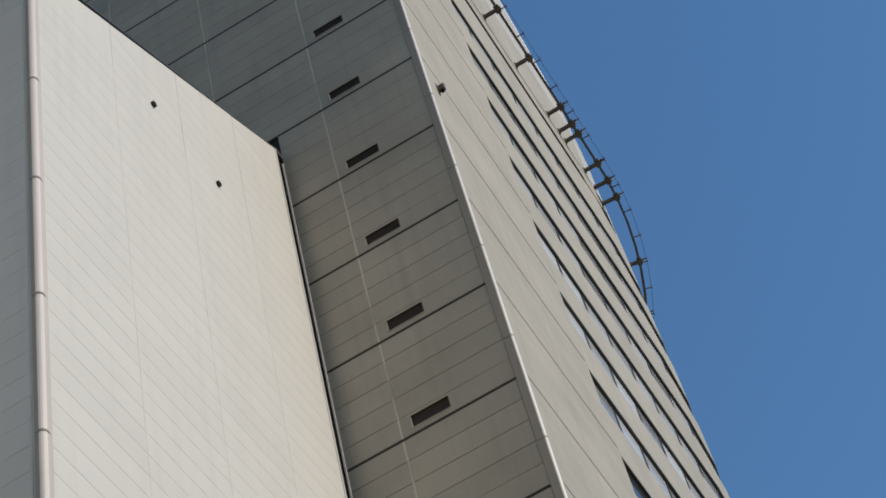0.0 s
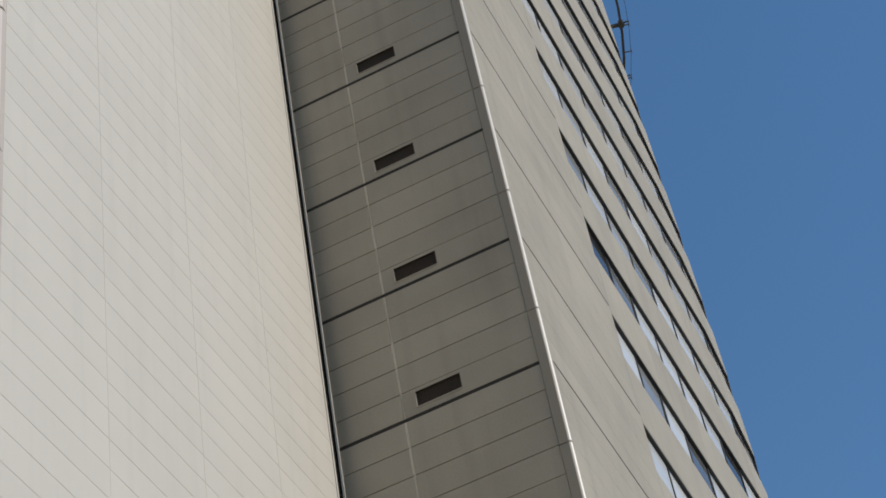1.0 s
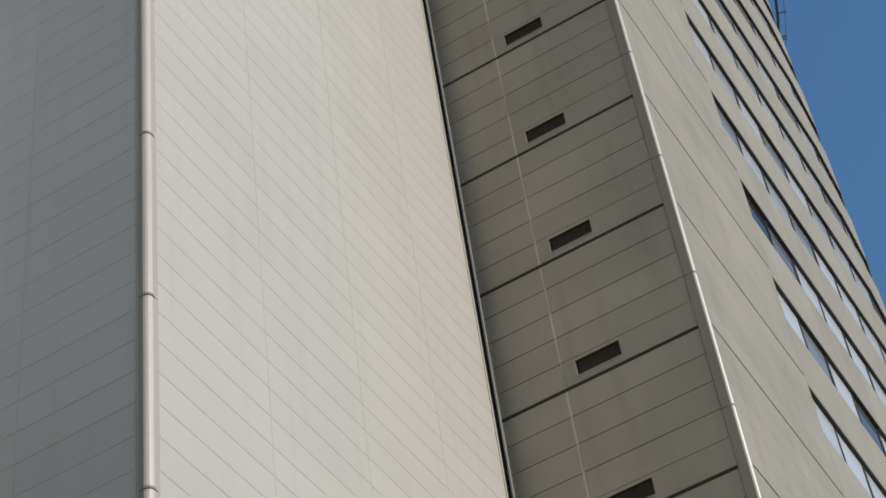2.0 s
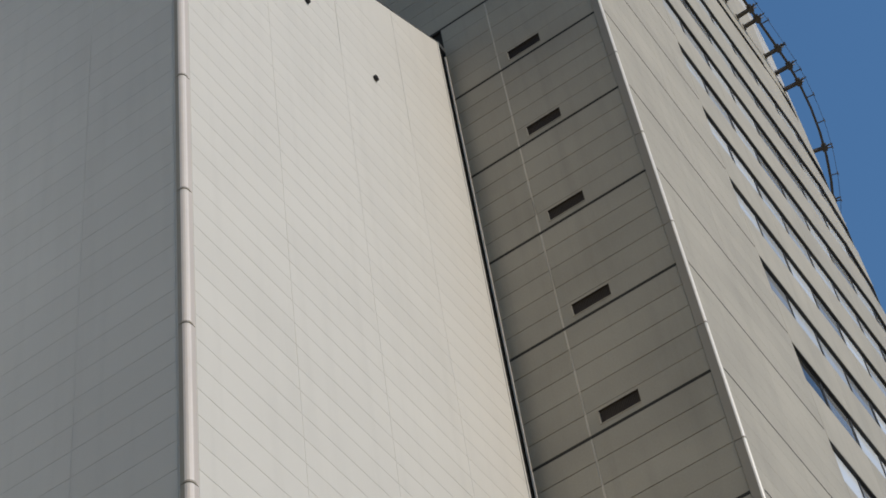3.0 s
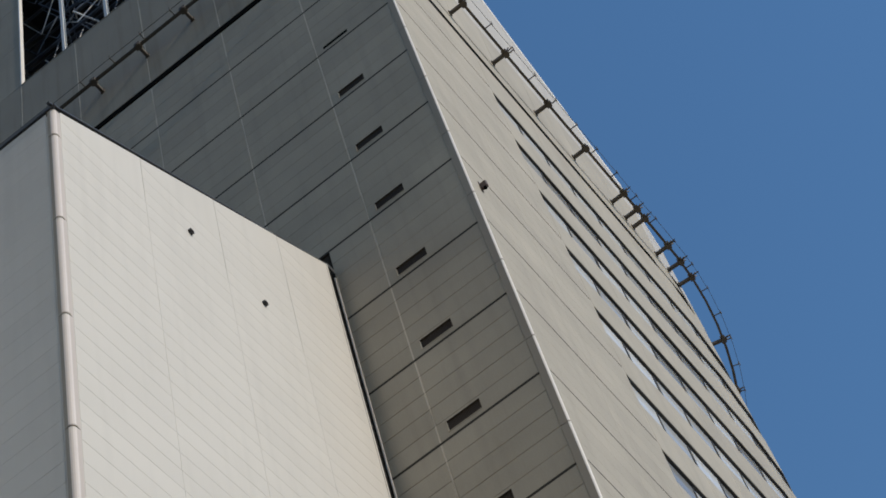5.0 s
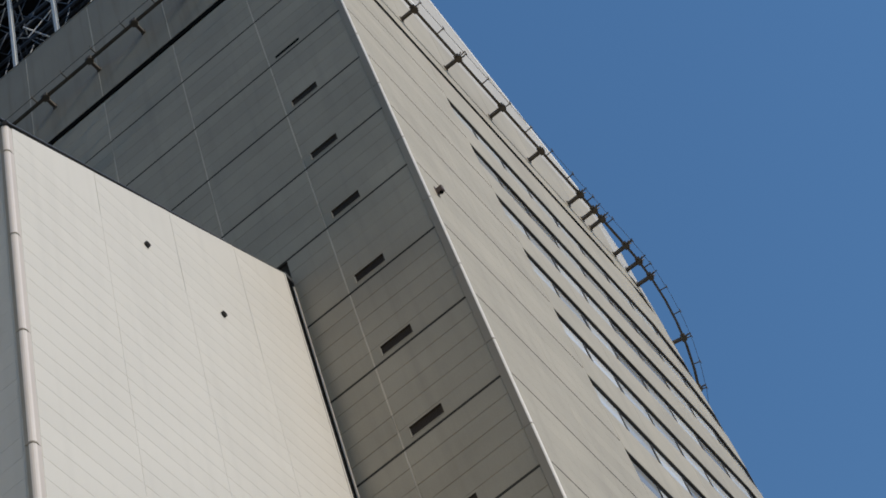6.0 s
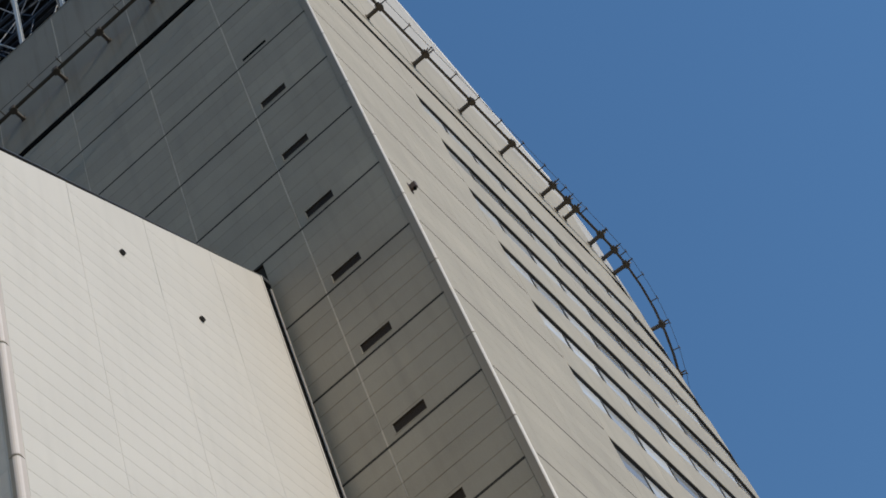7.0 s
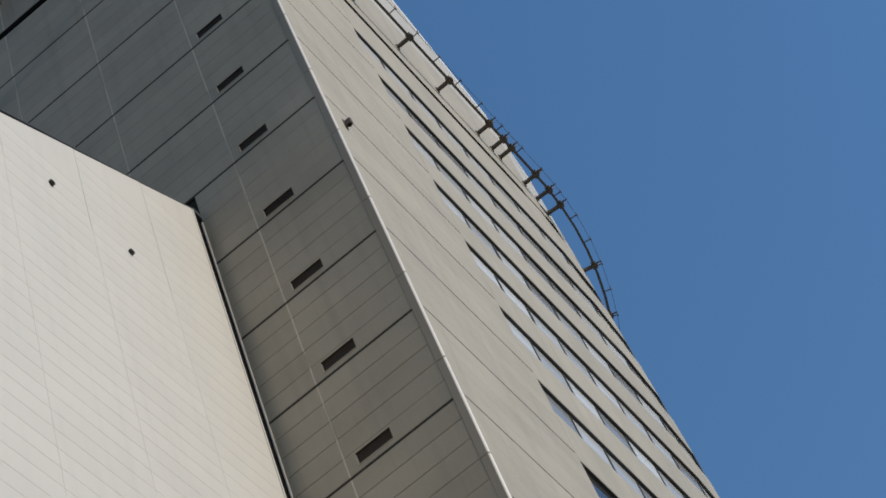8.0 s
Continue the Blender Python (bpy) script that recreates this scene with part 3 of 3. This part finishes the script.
# black movement joint against the tower
bm = bmesh.new()
box(bm, (WING_END - 0.05, 0.10, 0), (XB + 0.06, 0.3, wing_top(WING_END) - 0.1))
part("movement_joint", bm, DARK_GAP, wing, "black movement joint between wing and tower")
bm = bmesh.new()
box(bm, (WING_END + 0.0, -0.01, wing_top(WING_END) - 0.16), (XB - 0.05, 0.14, wing_top(WING_END) + 0.03), 0.01)
part("joint_cap", bm, FLASHING, wing, "dark cap over the movement joint")
bm = bmesh.new()
box(bm, (XB - 0.02, 0.036, 0), (XB + 0.06, 0.07, wing_top(WING_END) - 0.2))
part("edge_strip", bm, TRIM, tower, "pale metal edge strip")
bm = bmesh.new()
box(bm, (WING_END - 0.05, -0.012, 0), (WING_END - 0.005, 0.05, wing_top(WING_END) - 0.1))
part("edge_strip", bm, WHITE, wing)

for x in (6.0, 8.31):
    thing = tagged(new("overflow_pipe"), "small dark round overflow pipe in the white wall", "pipe", "overflow pipes")
    bm = bmesh.new()
    n = 12
    rings = []
    for rad, y in ((0.07, 0.0), (0.07, -0.06), (0.052, -0.06), (0.052, 0.0)):
        rings.append([bm.verts.new((x + rad * math.cos(2 * math.pi * k / n), y, 35.87 + rad * math.sin(2 * math.pi * k / n))) for k in range(n)])
    for r, q in zip(rings, rings[1:]):
        for k in range(n):
            bm.faces.new((r[k], r[(k + 1) % n], q[(k + 1) % n], q[k]))
    part("collar", bm, FRAME, thing)
    bm = bmesh.new()
    tube(bm, (x, -0.012, 35.87), (x, -0.004, 35.87), 0.05, 12)
    part("grille", bm, DARK_GAP, thing)
    bm = bmesh.new()
    tube(bm, (x, -0.045, 35.78), (x, -0.045, 35.815), 0.013, 6)
    part("drip", bm, FRAME, thing)

# dark sealant in the floor joints
for k in range(19):
    z = FLOOR - STOREY + k * STOREY
    bm = bmesh.new()
    half = 0.036
    box(bm, (XB + 0.003, -3.71, z - half), (XB + 0.065, 0.03 if z < 41 else 11.98, z + half))
    part("floor_joint", bm, SEALANT, tower)
    bm = bmesh.new()
    box(bm, (XB + 0.11, YC - 0.003, z - 0.022), (XB + 5.66, YC + 0.065, z + 0.022))
    part("floor_joint", bm, SEALANT, tower)

# ---- pieces ----
# side wall of the tower
side = part("side_wall", (lambda b: (box(b, (XB + 0.062, YC + 0.3, 0.3), (XB + 0.09, -0.1, 41.4)), b)[1])(bmesh.new()), SEALANT, tower)


def side_panel(y1, y0, z0, z1, hole=None):
    mesh = shared("wall_panel", y1 - y0 - 0.036, z1 - z0, 0.065, BEIGE, hole=hole)
    piece("wall_panel", mesh, side, basis((XB + 0.065, y1 - 0.018, z0), (0, -1, 0), (0, 0, 1)))


for k in range(19):
    base = FLOOR - STOREY + k * STOREY
    cols = SIDE_COLS if base > 41 else [SIDE_COLS[0], (0.05, -1.22)]
    for y1, y0 in cols:
        if base < 15:
            side_panel(y1, y0, base + 0.03, base + 2.97)
            continue
        for j in range(5):
            low_gap, high_gap, fine = 0.037, 0.037, 0.003 if base > 38 else 0.007
            z0, z1 = base + 0.6 * j + (low_gap if j == 0 else fine), min(base + 0.6 * (j + 1) - (high_gap if j == 4 else fine), BASE - 0.05)
            if z1 - z0 < 0.2:
                continue
            vent = j == 0 and y0 < -3 and k >= 1 and k <= 17
            if vent:
                low = 0.17 - low_gap
                side_panel(y1, y0, z0, z1, hole=(0.25 - 0.018, low, 1.10 - 0.018, low + (0.157 if k >= 17 else 0.35)))
            else:
                side_panel(y1, y0, z0, z1)

# front wall of the tower: blind part, then spandrels
fw = part("front_wall", (lambda b: (box(b, (XB + 0.4, YC + 0.062, 0.3), (17.6, YC + 0.09, 57.0)), b)[1])(bmesh.new()), SEALANT, tower)
for k in range(0, 19):
    base = 0.47 + k * STOREY
    for s0, s1 in ((0.11, 3.0), (3.0, 5.68)):
        for j in range(5) if base >= 18 else (0,):
            z0 = base + 0.6 * j + (0.022 if j == 0 else 0.0018)
            z1 = min(base + 0.6 * (j + 1) - (0.022 if j == 4 else 0.0018) if base >= 18 else base + 2.98, BASE - 0.18)
            z0 = max(z0, 0.02)
            if z1 - z0 < 0.15:
                continue
            mesh = shared("wall_panel", s1 - s0 - 0.006, z1 - z0, 0.065, BEIGE, edge=0.002)
            piece("wall_panel", mesh, fw, basis((XB + s0 + 0.003, YC + 0.065, z0), (1, 0, 0), (0, 0, 1)))
for k in range(0, 19):
    z0 = HEAD0 + k * STOREY + 0.0
    z1 = HEAD0 + (k + 1) * STOREY - WIN_H
    if k == 18:
        z1 = BASE - 0.18
    for s0, s1 in FACETS:
        (xa, ya, _), (xb, yb, _) = front(s0), front(s1)
        w = math.dist((xa, ya), (xb, yb)) - 0.008
        mesh = shared("spandrel", w, z1 - z0, 0.5, BEIGE)
        piece("spandrel", mesh, fw, basis((xa, ya, z0), (xb - xa, yb - ya, 0), (0, 0, 1)) @ Matrix.Translation((0.004, 0, -0.5)))
bm = bmesh.new()
box(bm, (17.64, YC + 0.002, 1), (17.74, YC + 0.5, BASE - 0.05))
part("window_reveal", bm, BEIGE, fw)

# front and side walls of the wing
wf = part("front_wall", (lambda b: (box(b, (XW + 0.1, 0.0045, 0.3), (WING_END - 0.06, 0.08, 35.4)), b)[1])(bmesh.new()), WING_CORE, wing)
WCOLS = [(XW + 0.18, 4.63), (4.63, 7.1), (7.1, 9.5), (9.5, WING_END - 0.05)]
for x0, x1 in WCOLS:
    z = 0.31
    lim = wing_top(x0) - 0.06
    while z < lim:
        h = 3.0 if z < 15 else 0.5
        if z + h + 0.12 > lim:
            mesh = shared("wall_panel", x1 - x0 - 0.008, lim - z - 0.005, 0.06, WHITE, edge=0.004, cut=(x1 - x0) * 0.615)
        else:
            mesh = shared("wall_panel", x1 - x0 - 0.013, h - 0.005, 0.06, WHITE, edge=0.003)
        piece("wall_panel", mesh, wf, basis((x0 + 0.006, 0.06, z + 0.0045), (1, 0, 0), (0, 0, 1)))
        if z + h + 0.12 > lim:
            break
        z += h
ws = part("side_wall", (lambda b: (box(b, (XW + 0.0045, 0.1, 0.3), (XW + 0.08, WDEPTH - 0.1, 35.4)), b)[1])(bmesh.new()), WING_CORE, wing)
for y0, y1 in ((0.18, 1.94), (1.94, 4.4), (4.4, 6.85), (6.85, 9.3), (9.3, 11.75), (11.75, WDEPTH)):
    z = 0.31
    while z < wing_top(XW) - 0.1:
        h = 0.5 if z > 15 and y1 < 8 else 3.0
        h = min(h, wing_top(XW) - 0.06 - z)
        mesh = shared("wall_panel", y1 - y0 - 0.010, h - 0.004, 0.06, WHITE, edge=0.002)
        piece("wall_panel", mesh, ws, basis((XW + 0.06, y1 - 0.006, z + 0.0045), (0, -1, 0), (0, 0, 1)))
        z += h
